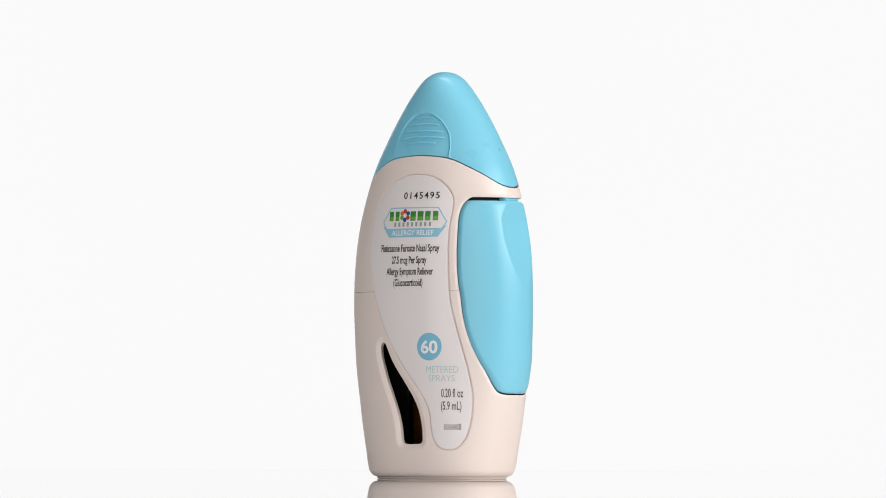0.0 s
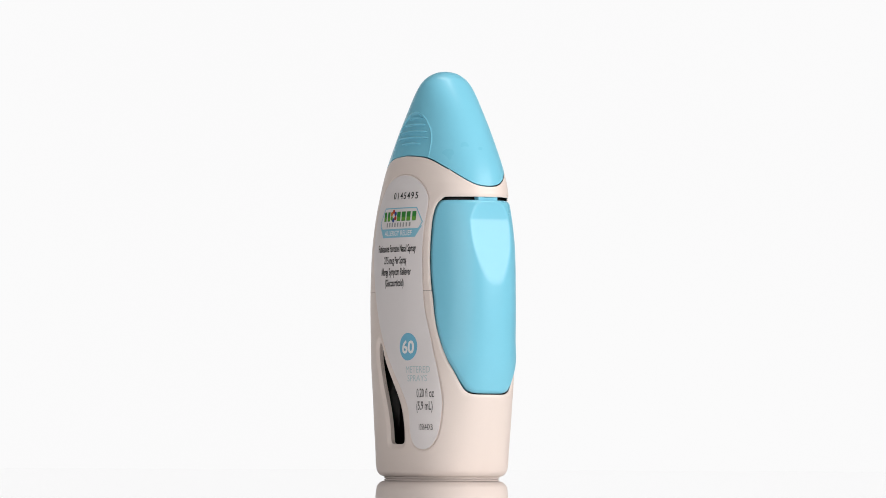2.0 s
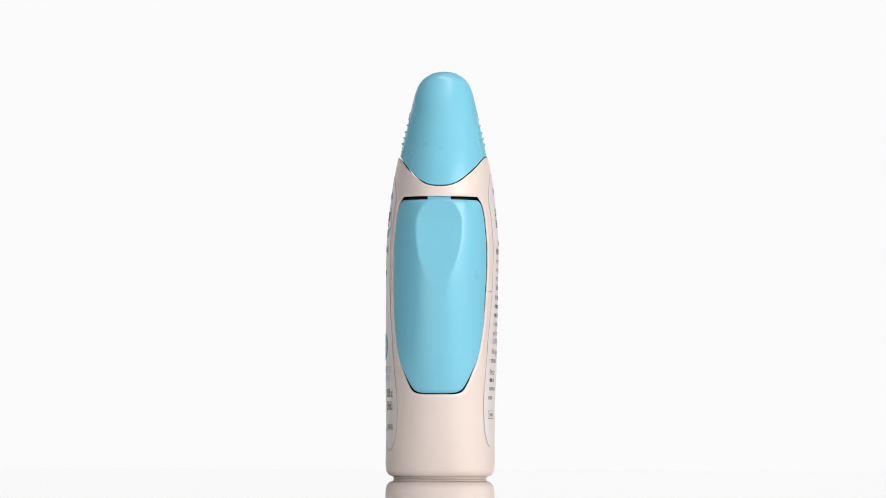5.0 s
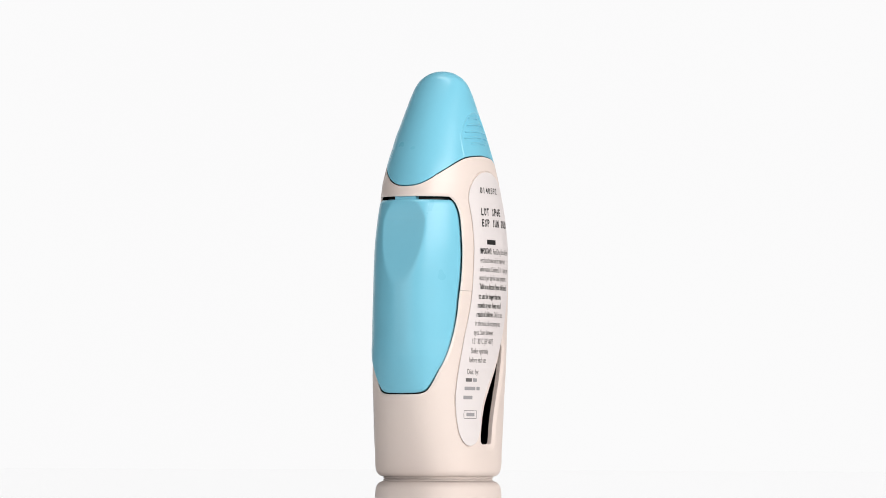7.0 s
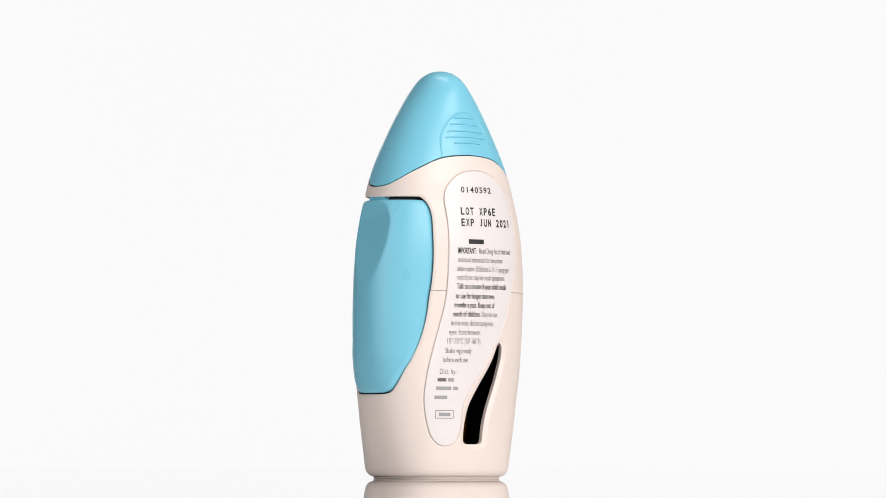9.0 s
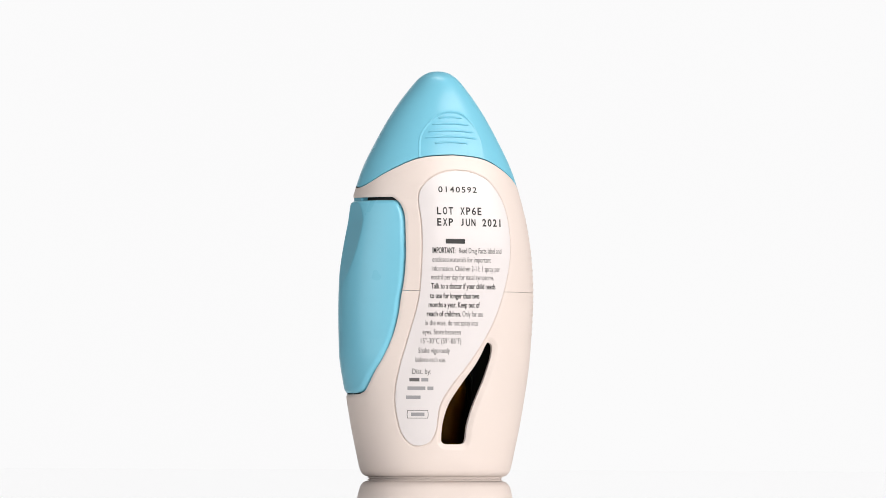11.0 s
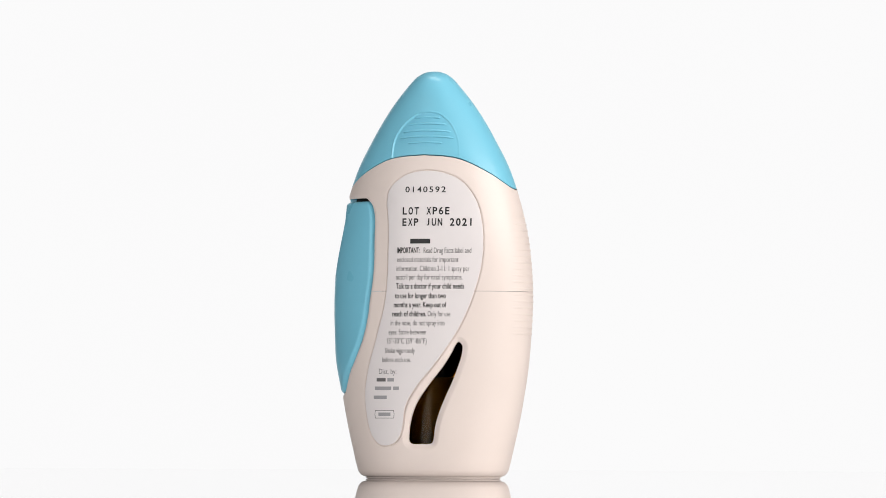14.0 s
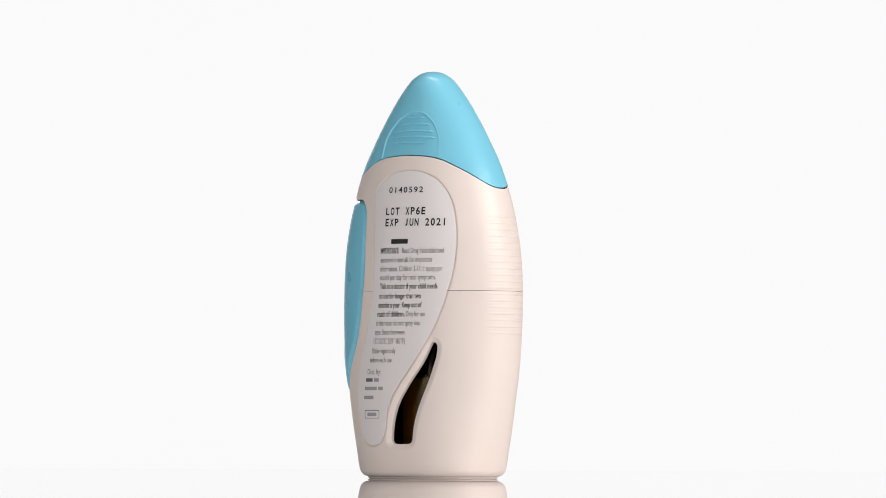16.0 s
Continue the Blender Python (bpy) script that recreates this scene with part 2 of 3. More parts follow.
def inward(depth):
    return lambda R: -R[:, 3:6] * depth


def build_housing(root):
    """Upper and lower shell with the button's opening and the two windows, and a black liner added inside them for
    shade.
    """
    V, F = shell_rows(SEAM - 0.31, 0.76)
    x, y, z = V[:, 0], V[:, 1], V[:, 2]
    b = button_field(x, z, 0.30, 68.7, 20.6)
    w = outline_distance(x, z, WINDOW)
    w = np.where(y < 0, outline_distance(x - 0.17, z, WINDOW), w)
    front, back = np.where(y < 0, w, 9.0), np.where(y > 0, w, 9.0)
    slope = np.clip(1.35 - np.clip(w, 0, 9), 0, 1.35) / 1.35
    rim = fillet(np.clip(b, 0, 9), 0.8) * 0.6 + 0.55 * slope ** 1.15
    edge = np.where(y < 0, outline_distance(x - 1.75, z + 0.9, LABEL), outline_distance(x, z, LABEL))
    rim += np.where(y < 0, 0.36, 0.32) * np.exp(-((edge - 0.12) / 0.17) ** 2)
    S = np.column_stack([moved(V, -rim), b, front, back, z])
    for col in (6, 7, 8):
        S, F, _ = clip(S, F, col)
    S, up, low = clip(S, F, 9, SPLIT + 0.045)
    S, _, low = clip(S, low, 9, SPLIT - 0.045)
    for name, faces, text in (("upper_shell", up, "cream plastic upper housing, satin"), ("lower_shell", low, "cream plastic lower housing with side windows")):
        R, G = S, faces
        R, G = skirt(R, G, lambda p: abs(p[6]) < 2e-4, inward(0.2))
        R, G = skirt(R, G, lambda p: abs(p[7]) < 2e-4 or abs(p[8]) < 2e-4, lambda q: np.column_stack([0 * q[:, 0], -np.sign(q[:, 1]) * 0.55, 0 * q[:, 0]]))
        R, G = skirt(R, G, lambda p: abs(abs(p[9] - SPLIT) - 0.045) < 2e-4, inward(0.8))
        if name == "upper_shell":
            R, G = skirt(R, G, lambda p: p[2] > 71.0 and p[6] > 0.5, lambda q: -q[:, 3:6] * 0.7 + np.array([0, 0, -0.4]))
        part_from(name, placed(R), G, CREAM, root, text, 0.05)
    for col in (7, 8):
        R = S.copy()
        R[:, 1] -= np.sign(R[:, 1]) * 0.55
        R, G = skirt(R, low, lambda p: abs(p[col]) < 2e-4, lambda q: np.column_stack([0 * q[:, 0], -np.sign(q[:, 1]) * 0.45, 0 * q[:, 0]]))
        part_from("window_frame", placed(R), G[len(low):], CREAM, root, "cream window surround")
    # added black surface: gives the shade behind gaps and windows as colour
    V, F = shell_rows(np.full(COLS, 71.0), 1.6)
    w = outline_distance(V[:, 0] + np.where(V[:, 1] < 0, -0.17, 0.0), V[:, 2], WINDOW)
    S = np.column_stack([moved(V, -1.1 - 0.9 * np.clip((V[:, 0] - 6) / 5, 0, 1)), w])
    S, F, _ = clip(S, F, 6, 0.05)
    part_from("shade_liner", placed(S), F, DARK, root, "black liner added inside the housing, stands for its shade")


def build_cap(root):
    """The pointed cap with a sunken thumb pad on both faces."""
    v = np.linspace(0.004, 1, 230)[:, None] ** 1.5
    zz = TOP - (TOP - (SEAM[None, :] + 0.05)) * v
    V, F = grid(np.broadcast_to(ANGLES, zz.shape), zz)
    slide = np.where(V[:, 1] < 0, -0.6, -0.8)
    d = outline_distance(V[:, 0] - slide, V[:, 2], PAD)
    t = np.clip(0.5 - d / 0.45, 0, 1)
    low = np.clip((V[:, 0] + 9.0) / 5.0, 0.15, 1.0)
    low = low * np.where(V[:, 1] > 0, 0.8, 1.0)
    V = moved(V, (0.17 * np.exp(-((d - 0.12) / 0.17) ** 2) - 0.30 * t * t * (3 - 2 * t)) * low)
    n = len(V)
    V = np.vstack([V, [[0, 0, TOP, 0, 0, 1]]])
    F = F + [(n, i, (i + 1) % COLS) for i in range(COLS)]
    V, F = skirt(V, F, lambda p: p[2] < 80, lambda q: -q[:, 3:6] * 0.10 + np.array([0, 0, -0.05]))
    V, F = skirt(V, F, lambda p: p[2] < 80, lambda q: -q[:, 3:6] * 1.2)
    cap = part_from("cap", placed(V), F, BLUE, root, "sky blue pointed plastic cap")
    for side in (-1, 1):
        for xc, half, z in ((0.4, 3.19, 88.37), (0.4, 4.85, 86.7), (0.4, 6.09, 84.9), (0.45, 6.86, 83.38), (0.6, 4.36, 82.13)):
            rib(cap, side, xc + (-0.6 if side < 0 else -0.7), half, z)


def rib(cap, side, xc, half, z):
    """A slim raised rib lying across the thumb pad."""
    xs = np.linspace(-1, 1, 41)
    verts, faces, ring = [], [], 9
    for s in xs:
        x = xc + s * half
        r = 0.30 * math.sqrt(max(0.0, 1 - abs(s) ** 14)) + 0.01
        for k in range(ring):
            g = math.pi * k / (ring - 1)
            zz = z + 0.5 * half / 6.86 * (1 - s * s) * 0.9 - 0.2 + r * 0.8 * math.cos(g)
            out = float(face_y(np.array([x]), np.array([zz]))[0]) - 0.30 * min(1.0, max(0.25, (x + 9.0) / 5.0)) - 0.03
            verts.append(((x + CX) * MM, (side * (out + r * 1.4 * math.sin(g)) + mid_y(zz)) * MM, zz * MM))
    for i in range(len(xs) - 1):
        for k in range(ring - 1):
            q = (i * ring + k, i * ring + k + 1, (i + 1) * ring + k + 1, (i + 1) * ring + k)
            faces.append(q if side < 0 else q[::-1])
    link_mesh("rib", verts, faces, BLUE, cap)


def build_button(root):
    """The side lever: follows the housing, with a flat thumb scoop cut in its upper half."""
    V, F = shell_rows(np.full(COLS, 70.0), 18.5)
    keep = [f for f in F if V[f[0], 0] > 10]
    V, F = tidy(V, keep)
    b = button_field(V[:, 0], V[:, 2], -0.12, 67.9, 20.88)
    z = V[:, 2]
    foot = np.clip((z - 18.5) / 13, 0, 1)
    proud = 0.1 + 0.45 * np.clip((46 - z) / 16, 0, 1) * foot * foot * (3 - 2 * foot)
    P = moved(V, proud - fillet(np.clip(-b, 0, 9), 1.0) * 0.9)
    scoop = spline([71, 68, 66.3, 63.4, 62.0, 48.4, 40], [22.1, 21.5, 21.2, 21.1, 21.3, 24.5, 26.6], z)
    k = 0.25
    h = np.clip(0.5 + 0.5 * (scoop - P[:, 0]) / k, 0, 1)
    P[:, 0] = scoop * (1 - h) + P[:, 0] * h - k * h * (1 - h)
    P[:, 1] *= 1 - np.where(P[:, 1] < 0, 0.014, 0.022) * np.clip((P[:, 2] - 22) / 12, 0, 1)
    P = np.column_stack([P, b])
    P, _, F = clip(P, F, 6, 0.0)
    P, F = skirt(P, F, lambda p: abs(p[6]) < 2e-4, lambda q: np.column_stack([np.full(len(q), -2.6), -q[:, 1] * 0.06, 0 * q[:, 0]]))
    button = part_from("button", placed(P), F, BLUE, root, "sky blue side button with a scooped thumb rest", 0.07)
    bm = bmesh.new()
    bmesh.ops.create_cube(bm, size=1.0, matrix=Matrix.LocRotScale(((19.2 + CX) * MM, CY * MM, 68.3 * MM), None, (2.6 * MM, 5.6 * MM, 1.6 * MM)))
    bmesh.ops.bevel(bm, geom=bm.edges[:], offset=0.2 * MM, segments=2, affect="EDGES")
    solid("tab", bm, BLUE, button)


def solid(name, bm, mat, parent=None, label="", smooth=True):
    me = bpy.data.meshes.new(name)
    bm.to_mesh(me)
    bm.free()
    me.materials.append(mat)
    if smooth:
        me.shade_smooth()
        me.set_sharp_from_angle(angle=radians(40))
    ob = new(name, me)
    ob.parent = parent
    return tagged(ob, label)


def turned(profile, cx, cy, segments=64):
    """A lathe form from (radius, height) pairs."""
    verts, faces = [], []
    for r, z in profile:
        for k in range(segments):
            a = 2 * math.pi * k / segments
            verts.append(((cx + r * math.cos(a)) * MM, (cy + r * math.sin(a)) * MM, z * MM))
    for i in range(len(profile) - 1):
        for k in range(segments):
            d = (k + 1) % segments
            faces.append((i * segments + k, i * segments + d, (i + 1) * segments + d, (i + 1) * segments + k))
    return verts, faces


def build_foot(root):
    """The inset foot ring on which the spray stands."""
    rows = [(0.2, 0.6), (0.2, 0.95), (0.26, 0.965), (0.45, 0.982), (0.66, 0.986), (0.7, 0.965), (0.8, 0.96), (0.8, 0.6)]
    verts, faces = [], []
    for z, k in rows:
        c, s = np.cos(ANGLES[::4]), np.sin(ANGLES[::4])
        r = 1 / ((np.abs(c) / (16.75 * k)) ** 2.65 + (np.abs(s) / (11.6 * k)) ** 2.65) ** (1 / 2.65)
        verts += [((CX + a) * MM, (CY - 0.3 + b) * MM, z * MM) for a, b in zip(r * c, r * s)]
    n = COLS // 4
    for i in range(len(rows) - 1):
        faces += [(i * n + k, i * n + (k + 1) % n, (i + 1) * n + (k + 1) % n, (i + 1) * n + k) for k in range(n)]
    link_mesh("foot", verts, faces, CREAM, root, "inset cream plastic foot ring")


def build_bottle(root):
    """The round amber bottle seen through the windows, with its liquid and the dip tube."""
    v, f = turned([(0.01, 3.0), (7.6, 3.0), (8.3, 3.8), (8.3, 36.0), (7.6, 39.0), (5.2, 41.0), (5.0, 46.0), (4.4, 46.0), (4.4, 40.6), (6.9, 38.2), (7.4, 35.5), (7.4, 4.6), (7.0, 4.1), (0.01, 4.1)], CX, CY, 128)
    bottle = link_mesh("bottle", v, f, AMBER, root, "amber medicine bottle inside the housing")
    v, f = turned([(0.01, 4.2), (6.9, 4.2), (7.34, 4.7), (7.34, 24.75), (7.0, 24.45), (0.01, 24.4)], CX, CY, 128)
    link_mesh("liquid", v, f, LIQUID, bottle, "dark cloudy liquid filling two thirds")
    v, f = turned([(0.01, 5.0), (1.0, 5.0), (1.0, 44.0), (0.01, 44.0)], CX, CY, 24)
    link_mesh("dip_tube", v, f, DARK, bottle, "dark dip tube")
    for side in (-1, 1):
        bm = bmesh.new()
        bmesh.ops.create_cube(bm, size=1.0, matrix=Matrix.LocRotScale(((CX + side * 12.6) * MM, CY * MM, 23.0 * MM), None, (8.4 * MM, 5.0 * MM, 40.0 * MM)))
        bmesh.ops.bevel(bm, geom=bm.edges[:], offset=0.4 * MM, segments=2, affect="EDGES")
        solid("bottle_holder", bm, DARK, root, "black plastic holder beside the bottle")


def build_grip(root):
    """Fine ridges round the narrow side away from the button, each a part of its own."""
    for i in range(19):
        z = 64.0 - 1.575 * i
        if abs(z - SPLIT) < 0.5:
            continue
        reach = 0.52 + 0.10 * min(1.0, i / 9)
        a = np.linspace(math.pi - reach * 0.64, math.pi + reach * 0.64, 61)
        s = np.linspace(-1, 1, 61)
        fade = np.clip((1 - np.abs(s)) / 0.6, 0, 1)
        verts, faces, ring = [], [], 7
        for k in range(ring):
            g = math.pi * k / (ring - 1)
            zz = np.full(61, z) + 0.30 * math.cos(g)
            x, y = shell_point(a, zz)
            L = np.hypot(x, y)
            out = (0.13 * math.sin(g) + 0.03) * fade - 0.03
            verts += [((CX + px * (1 + o / l)) * MM, (mid_y(q) + py * (1 + o / l)) * MM, q * MM) for px, py, o, l, q in zip(x, y, out, L, zz)]
        for k in range(ring - 1):
            faces += [(k * 61 + j, (k + 1) * 61 + j, (k + 1) * 61 + j + 1, k * 61 + j + 1) for j in range(60)]
        link_mesh("grip_ridge", verts, faces, CREAM, root)


# ---- labels and print ----
def build_label(root, side, slide, drop, text):
    V, F = shell_rows(SEAM - 0.3, 5.0)
    F = [f for f in F if V[f[0], 1] * side > 3 and abs(V[f[0], 0]) < 18]
    V, F = tidy(V, F)
    d = outline_distance(V[:, 0] - slide, V[:, 2] + drop, LABEL)
    S = np.column_stack([moved(V, 0.09 - fillet(np.clip(-d, 0, 9), 0.12) * 0.4), d])
    S, _, F = clip(S, F, 6, 0.0)
    S, F = skirt(S, F, lambda p: abs(p[6]) < 2e-4, inward(0.12))
    return part_from("label", placed(S), F, PAPER, root, text)


def on_face(side, pts, lift):
    """Flat print coordinates (local x, z) laid on a face of the spray."""
    pts = np.array(pts)
    pts[:, 1] -= (pts[:, 1] - 8) * 0.0075
    y = slimmed(pts[:, 0], side * face_y(pts[:, 0], pts[:, 1]), pts[:, 1]) + side * lift
    return [((x + CX) * MM, (o + mid_y(z)) * MM, z * MM) for (x, z), o in zip(pts, y)]


def shape(label, side, name, pts, faces, mat, lift=0.13, text=""):
    """Print of a plain shape; pts in label coordinates, u to the reader's right."""
    local = [(-side * u, z) for u, z in pts]
    return link_mesh(name, on_face(side, local, lift), faces, mat, label, text, smooth=False)


def bar(label, side, name, x, z, w, h, mat, lift=0.13):
    n = max(2, int(w / 0.5))
    u0 = -side * x - w / 2
    pts = [(u0 + w * i / n, z + s * h / 2) for i in range(n + 1) for s in (-1, 1)]
    return shape(label, side, name, pts, [(2 * i, 2 * i + 2, 2 * i + 3, 2 * i + 1) for i in range(n)], mat, lift)


def glyphs(words, weight, spread=1.0):
    """Flat outlines of a string as triangles: points and faces."""
    curve = bpy.data.curves.new("print", "FONT")
    curve.body, curve.size, curve.offset, curve.resolution_u, curve.space_character = words, 1.0, weight, 3, spread
    ob = bpy.data.objects.new("print", curve)
    scene.collection.objects.link(ob)
    bpy.context.view_layer.update()
    me = bpy.data.meshes.new_from_object(ob.evaluated_get(bpy.context.evaluated_depsgraph_get()))
    bpy.data.objects.remove(ob)
    bm = bmesh.new()
    bm.from_mesh(me)
    bmesh.ops.triangulate(bm, faces=bm.faces[:])
    P = np.array([v.co[:2] for v in bm.verts])
    faces = [tuple(v.index for v in f.verts) for f in bm.faces]
    bm.free()
    bpy.data.meshes.remove(me)
    return P, faces


def line_of_text(label, side, words, x, z, w, h, mat, weight=0.0, lift=0.15, name="text_line", even=False):
    """A line of print of the given width and height of its capitals, centred on x, z; even: all characters on one pitch."""
    if even:
        P, faces = [], []
        for i, c in enumerate(words):
            if c != " ":
                g, f = glyphs(c, weight)
                if c == "J":
                    g[:, 1] = (g[:, 1] - g[:, 1].min()) / np.ptp(g[:, 1]) * 0.7
                lo, hi = g.min(0)[0], g.max(0)[0]
                g[:, 0] = (g[:, 0] - (lo + hi) / 2) * min(1.35, 0.64 / (hi - lo)) + i * 0.86
                faces += [tuple(k + len(P) for k in q) for q in f]
                P += [tuple(q) for q in g]
        P = np.array(P)
    else:
        P, faces = glyphs(words, weight)
    lo, hi = P.min(0), P.max(0)
    u = (P[:, 0] - (lo[0] + hi[0]) / 2) / (hi[0] - lo[0]) * w - side * x
    q = (P[:, 1] - 0.35) / 0.70 * h + z
    return shape(label, side, name, list(zip(u, q)), faces, mat, lift)


def disc(u, z, r, n=48):
    pts = [(u, z)] + [(u + r * math.cos(2 * math.pi * k / n), z + r * math.sin(2 * math.pi * k / n)) for k in range(n)]
    return pts, [(0, 1 + k, 1 + (k + 1) % n) for k in range(n)]


def strip(outer, inner):
    """A band between two closed outlines of equal count."""
    n = len(outer)
    return list(outer) + list(inner), [(k, (k + 1) % n, n + (k + 1) % n, n + k) for k in range(n)]


def hexagon(u, z, w, h, c, n=6):
    """A badge outline with pointed ends, its long edges cut into short steps."""
    top = [(u - w / 2 + c + (w - 2 * c) * i / n, z + h / 2) for i in range(n + 1)]
    low = [(u + w / 2 - c - (w - 2 * c) * i / n, z - h / 2) for i in range(n + 1)]
    return top + [(u + w / 2, z)] + low + [(u - w / 2, z)]


def print_front(label):
    s = -1
    line_of_text(label, s, "0145495", 2.24, 69.67, 10.3, 1.62, INK, 0.012, even=True)
    pts, faces = strip(hexagon(0.25, 63.1, 19.01, 7.3, 2.4), hexagon(0.25, 63.1, 18.31, 6.8, 2.25))
    shape(label, s, "badge_border", pts, faces, BAND_INK, 0.14)
    # the band under the badge: a trapezium with slanted ends
    n = 12
    pts = []
    for i in range(n + 1):
        k = i / n
        pts += [(0.25 - 9.51 + 19.01 * k, 62.35 if i in (0, n) else 61.55), (0.25 - 7.25 + 14.5 * k, 59.4)]
    shape(label, s, "badge_band", pts, [(2 * i + 1, 2 * i + 3, 2 * i + 2, 2 * i) for i in range(n)], BAND_INK, 0.14, "light blue badge band")
    line_of_text(label, s, "ALLERGY RELIEF", 0.14, 60.5, 12.46, 1.25, WHITE_INK, 0.012, 0.17)
    # the brand mark in plain shapes: green blocks, a six-petal ring and a row of grey blocks
    for u, w in ((-6.44, 1.3), (-4.54, 1.2), (0.26, 1.6), (2.46, 1.7), (4.56, 1.5), (6.66, 1.4)):
        bar(label, s, "mark_block", u, 64.6, w, 2.3, GREEN_INK, 0.14)
        bar(label, s, "mark_block", u, 64.0, w * 0.9, 0.9, LIME_INK, 0.16)
    for k, m in enumerate((RED_INK, ORANGE_INK, LIME_INK, NAVY_INK, RED_INK, NAVY_INK)):
        g = math.pi / 2 + k * math.pi / 3
        pts, faces = disc(-2.20 + 1.05 * math.cos(g), 64.75 + 1.05 * math.sin(g), 0.55, 20)
        shape(label, s, "mark_petal", pts, faces, m, 0.15)
    for k in range(9):
        bar(label, s, "mark_block", -5.13 + 1.3 * k, 62.55, 0.62, 1.05, MID_INK, 0.14)
    line_of_text(label, s, "Fluticasone Furoate Nasal Spray", -0.66, 56.75, 17.44, 1.75, INK, 0.016)
    line_of_text(label, s, "27.5 mcg Per Spray", -0.59, 53.85, 10.5, 1.75, INK, 0.016)
    line_of_text(label, s, "Allergy Symptom Reliever", -0.54, 51.05, 13.95, 1.75, INK, 0.016)
    line_of_text(label, s, "(Glucocorticoid)", -0.86, 48.3, 8.81, 1.75, INK, 0.016)
    pts, faces = disc(5.47, 32.5, 3.38)
    shape(label, s, "round_badge", pts, faces, BLUE_INK, 0.14, "round blue printed badge")
    line_of_text(label, s, "60", 5.52, 32.45, 4.63, 3.0, WHITE_INK, 0.03, 0.19)
    line_of_text(label, s, "METERED", 9.0, 26.94, 8.38, 1.65, PALE_INK)
    line_of_text(label, s, "SPRAYS", 8.87, 24.79, 6.88, 1.55, PALE_INK)
    line_of_text(label, s, "0.20 fl oz", 11.6, 21.19, 5.46, 2.1, GREY_INK, 0.01)
    line_of_text(label, s, "(5.9 mL)", 11.36, 18.1, 5.04, 2.1, GREY_INK, 0.01)
    line_of_text(label, s, "105644XB", 11.75, 12.88, 4.11, 1.5, GREY_INK)


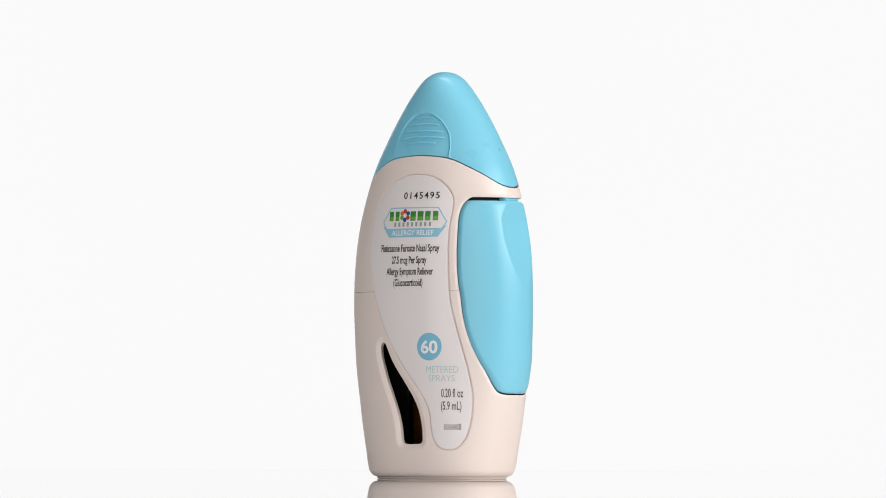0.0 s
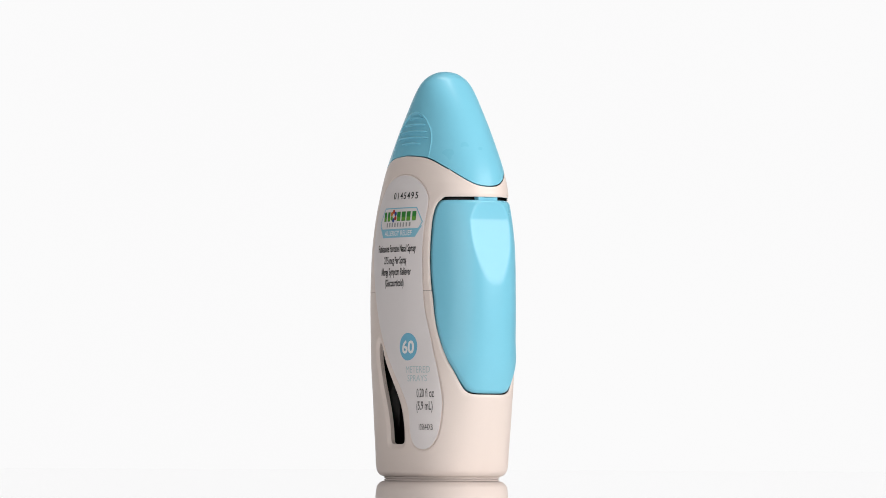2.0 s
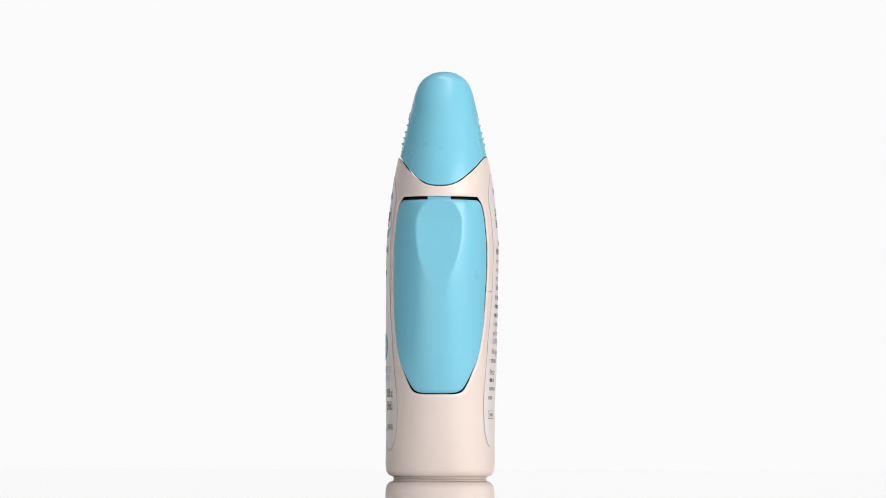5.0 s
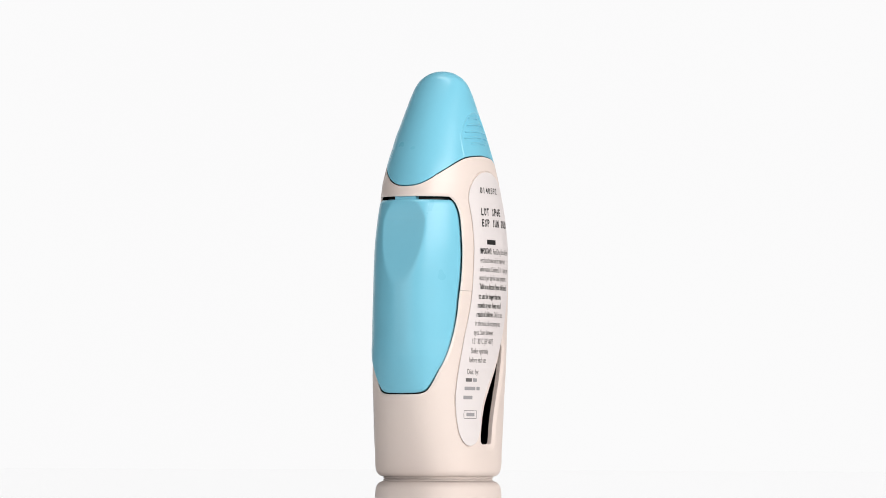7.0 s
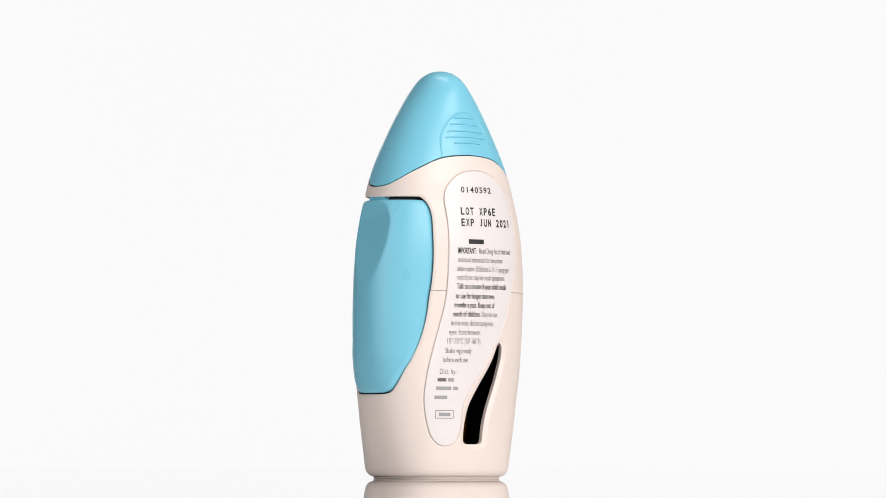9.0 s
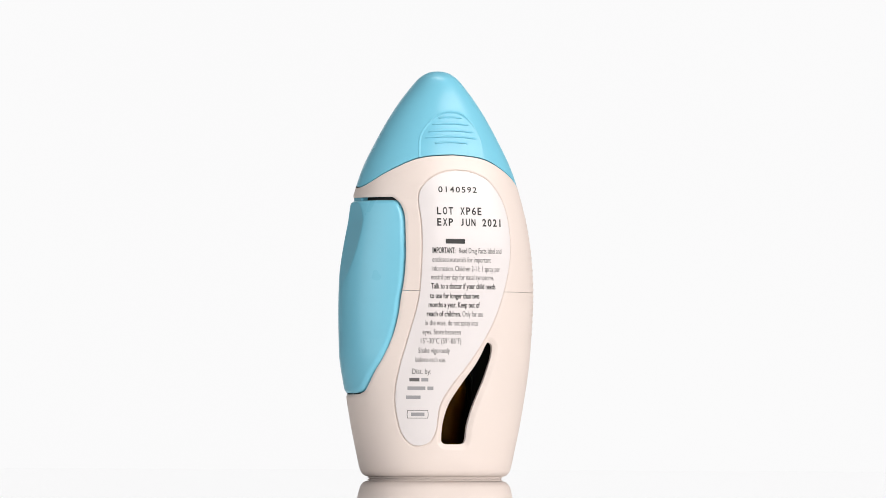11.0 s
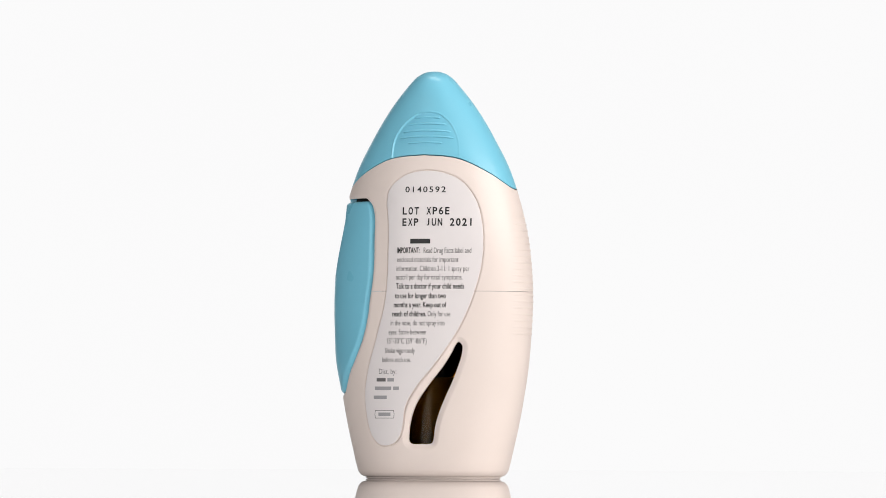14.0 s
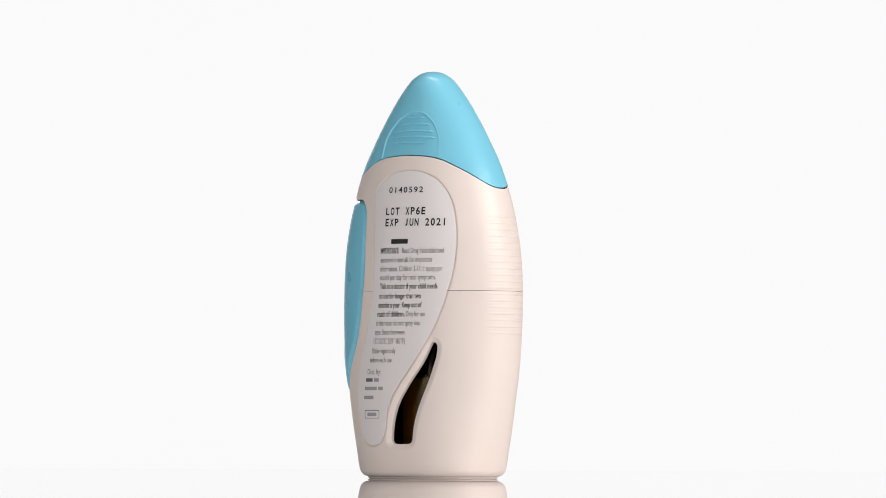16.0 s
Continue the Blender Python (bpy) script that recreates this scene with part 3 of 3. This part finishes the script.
def print_back(label):
    s = 1
    line_of_text(label, s, "0140592", -0.81, 71.05, 10.05, 1.42, INK, 0.012, even=True)
    line_of_text(label, s, "LOT XP6E", -1.09, 65.79, 11.63, 1.78, INK, 0.024, even=True)
    line_of_text(label, s, "EXP JUN 2021", -3.75, 63.02, 16.95, 1.78, INK, 0.024, even=True)
    bar(label, s, "print_bar", 0.16, 58.31, 4.99, 1.15, INK)
    small = 1.25
    line_of_text(label, s, "IMPORTANT:", 3.10, 56.09, 5.75, small * 1.12, INK, 0.02)
    line_of_text(label, s, "Read Drug Facts label and", -6.52, 56.09, 11.55, small * 1.08, GREY_INK)
    for words, x, z, w, heavy in (
            ("enclosed materials for important", -1.64, 53.88, 15.24, 0), ("information. Children 2-11: 1 spray per", -2.89, 51.66, 18.01, 0),
            ("nostril per day for nasal symptoms.", -1.99, 49.58, 16.48, 0), ("Talk to a doctor if your child needs", -2.20, 47.37, 16.9, 1),
            ("to use for longer than two", 0.16, 45.01, 12.74, 1), ("months a year. Keep out of", 0.23, 42.8, 13.16, 1),
            ("reach of children.", 2.93, 40.58, 8.59, 1), ("Only for use", -4.55, 40.58, 5.54, 0),
            ("in the nose, do not spray into", 0.85, 38.37, 13.57, 0), ("eyes. Store between", 3.41, 36.15, 9.56, 0),
            ("15°-30°C (59°-86°F)", 3.55, 33.93, 10.11, 0), ("Shake vigorously", 5.28, 31.58, 7.76, 0),
            ("before each use.", 6.11, 29.36, 7.48, 0), ("Dist. by:", 8.40, 26.45, 4.57, 0)):
        line_of_text(label, s, words, x, z, w, small * 1.08, INK if heavy else GREY_INK, 0.012 if heavy else -0.004)
    bar(label, s, "print_bar", 10.11, 24.38, 2.4, 0.85, GREY_INK)
    bar(label, s, "print_bar", 7.61, 24.38, 1.7, 0.85, MID_INK)
    bar(label, s, "print_bar", 9.61, 22.3, 4.3, 0.85, MID_INK)
    bar(label, s, "print_bar", 6.21, 22.3, 1.5, 0.85, MID_INK)
    bar(label, s, "print_bar", 10.34, 20.08, 3.46, 0.85, MID_INK)
    pts, faces = strip(hexagon(-9.23, 15.93, 5.2, 2.0, 0.12), hexagon(-9.23, 15.93, 4.95, 1.75, 0.12))
    shape(label, s, "print_frame", pts, faces, GREY_INK)
    bar(label, s, "print_bar", 9.23, 15.93, 3.2, 0.85, MID_INK)


# ---- the studio ----
def box(name, lo, hi, mat, label, bevel=0.0, category=""):
    bm = bmesh.new()
    mid = [(a + b) / 2 for a, b in zip(lo, hi)]
    bmesh.ops.create_cube(bm, size=1.0, matrix=Matrix.LocRotScale(mid, None, [b - a for a, b in zip(lo, hi)]))
    if bevel:
        bmesh.ops.bevel(bm, geom=bm.edges[:], offset=bevel, segments=2, affect="EDGES")
    return tagged(solid(name, bm, mat, None, label, smooth=False), category=category or name.split("_")[0], kind="structure")


def build_studio():
    box("floor", (-2.5, -3.0, -0.80), (2.5, 2.0, -0.75), GREY, "pale grey painted studio floor")
    box("ceiling", (-2.5, -3.0, 2.0), (2.5, 2.0, 2.05), GREY, "pale grey painted studio ceiling")
    box("wall_north", (-2.5, 1.95, -0.75), (2.5, 2.0, 2.0), GREY, "pale grey painted studio wall")
    box("wall_south", (-2.5, -3.0, -0.75), (2.5, -2.95, 2.0), GREY, "pale grey painted studio wall")
    box("wall_west", (-2.5, -2.95, -0.75), (-2.45, 1.95, 2.0), GREY, "pale grey painted studio wall")
    box("wall_east", (2.45, -2.95, -0.75), (2.5, 1.95, 2.0), GREY, "pale grey painted studio wall")
    box("display_table", (-0.5, -0.8, -0.75), (0.5, 0.6, 0.0002), ACRYLIC, "glossy white acrylic display table", 0.003, "table")
    box("backdrop", (-0.5, 1.0, -0.75), (0.32, 1.02, 0.5), SELF_LIT, "plain white backdrop, evenly glowing by emission")


build_studio()
spray = tagged(new("nasal_spray"), "cream and sky blue plastic nasal spray standing on glossy white table", "nasal spray")
build_housing(spray)
build_cap(spray)
build_button(spray)
build_foot(spray)
build_bottle(spray)
build_grip(spray)
print_front(build_label(spray, -1, 1.75, 0.9, "pale grey printed label, product front"))
print_back(build_label(spray, 1, 0.0, 0.0, "pale grey printed label with small print"))


def motions():
    """The spray turns steadily with its turntable."""
    walk(spray, [(0.5 * i, pose(0, 0, 0, 0, 0, -35.9 - 11.25 * 0.5 * i)) for i in range(33)])


motions()
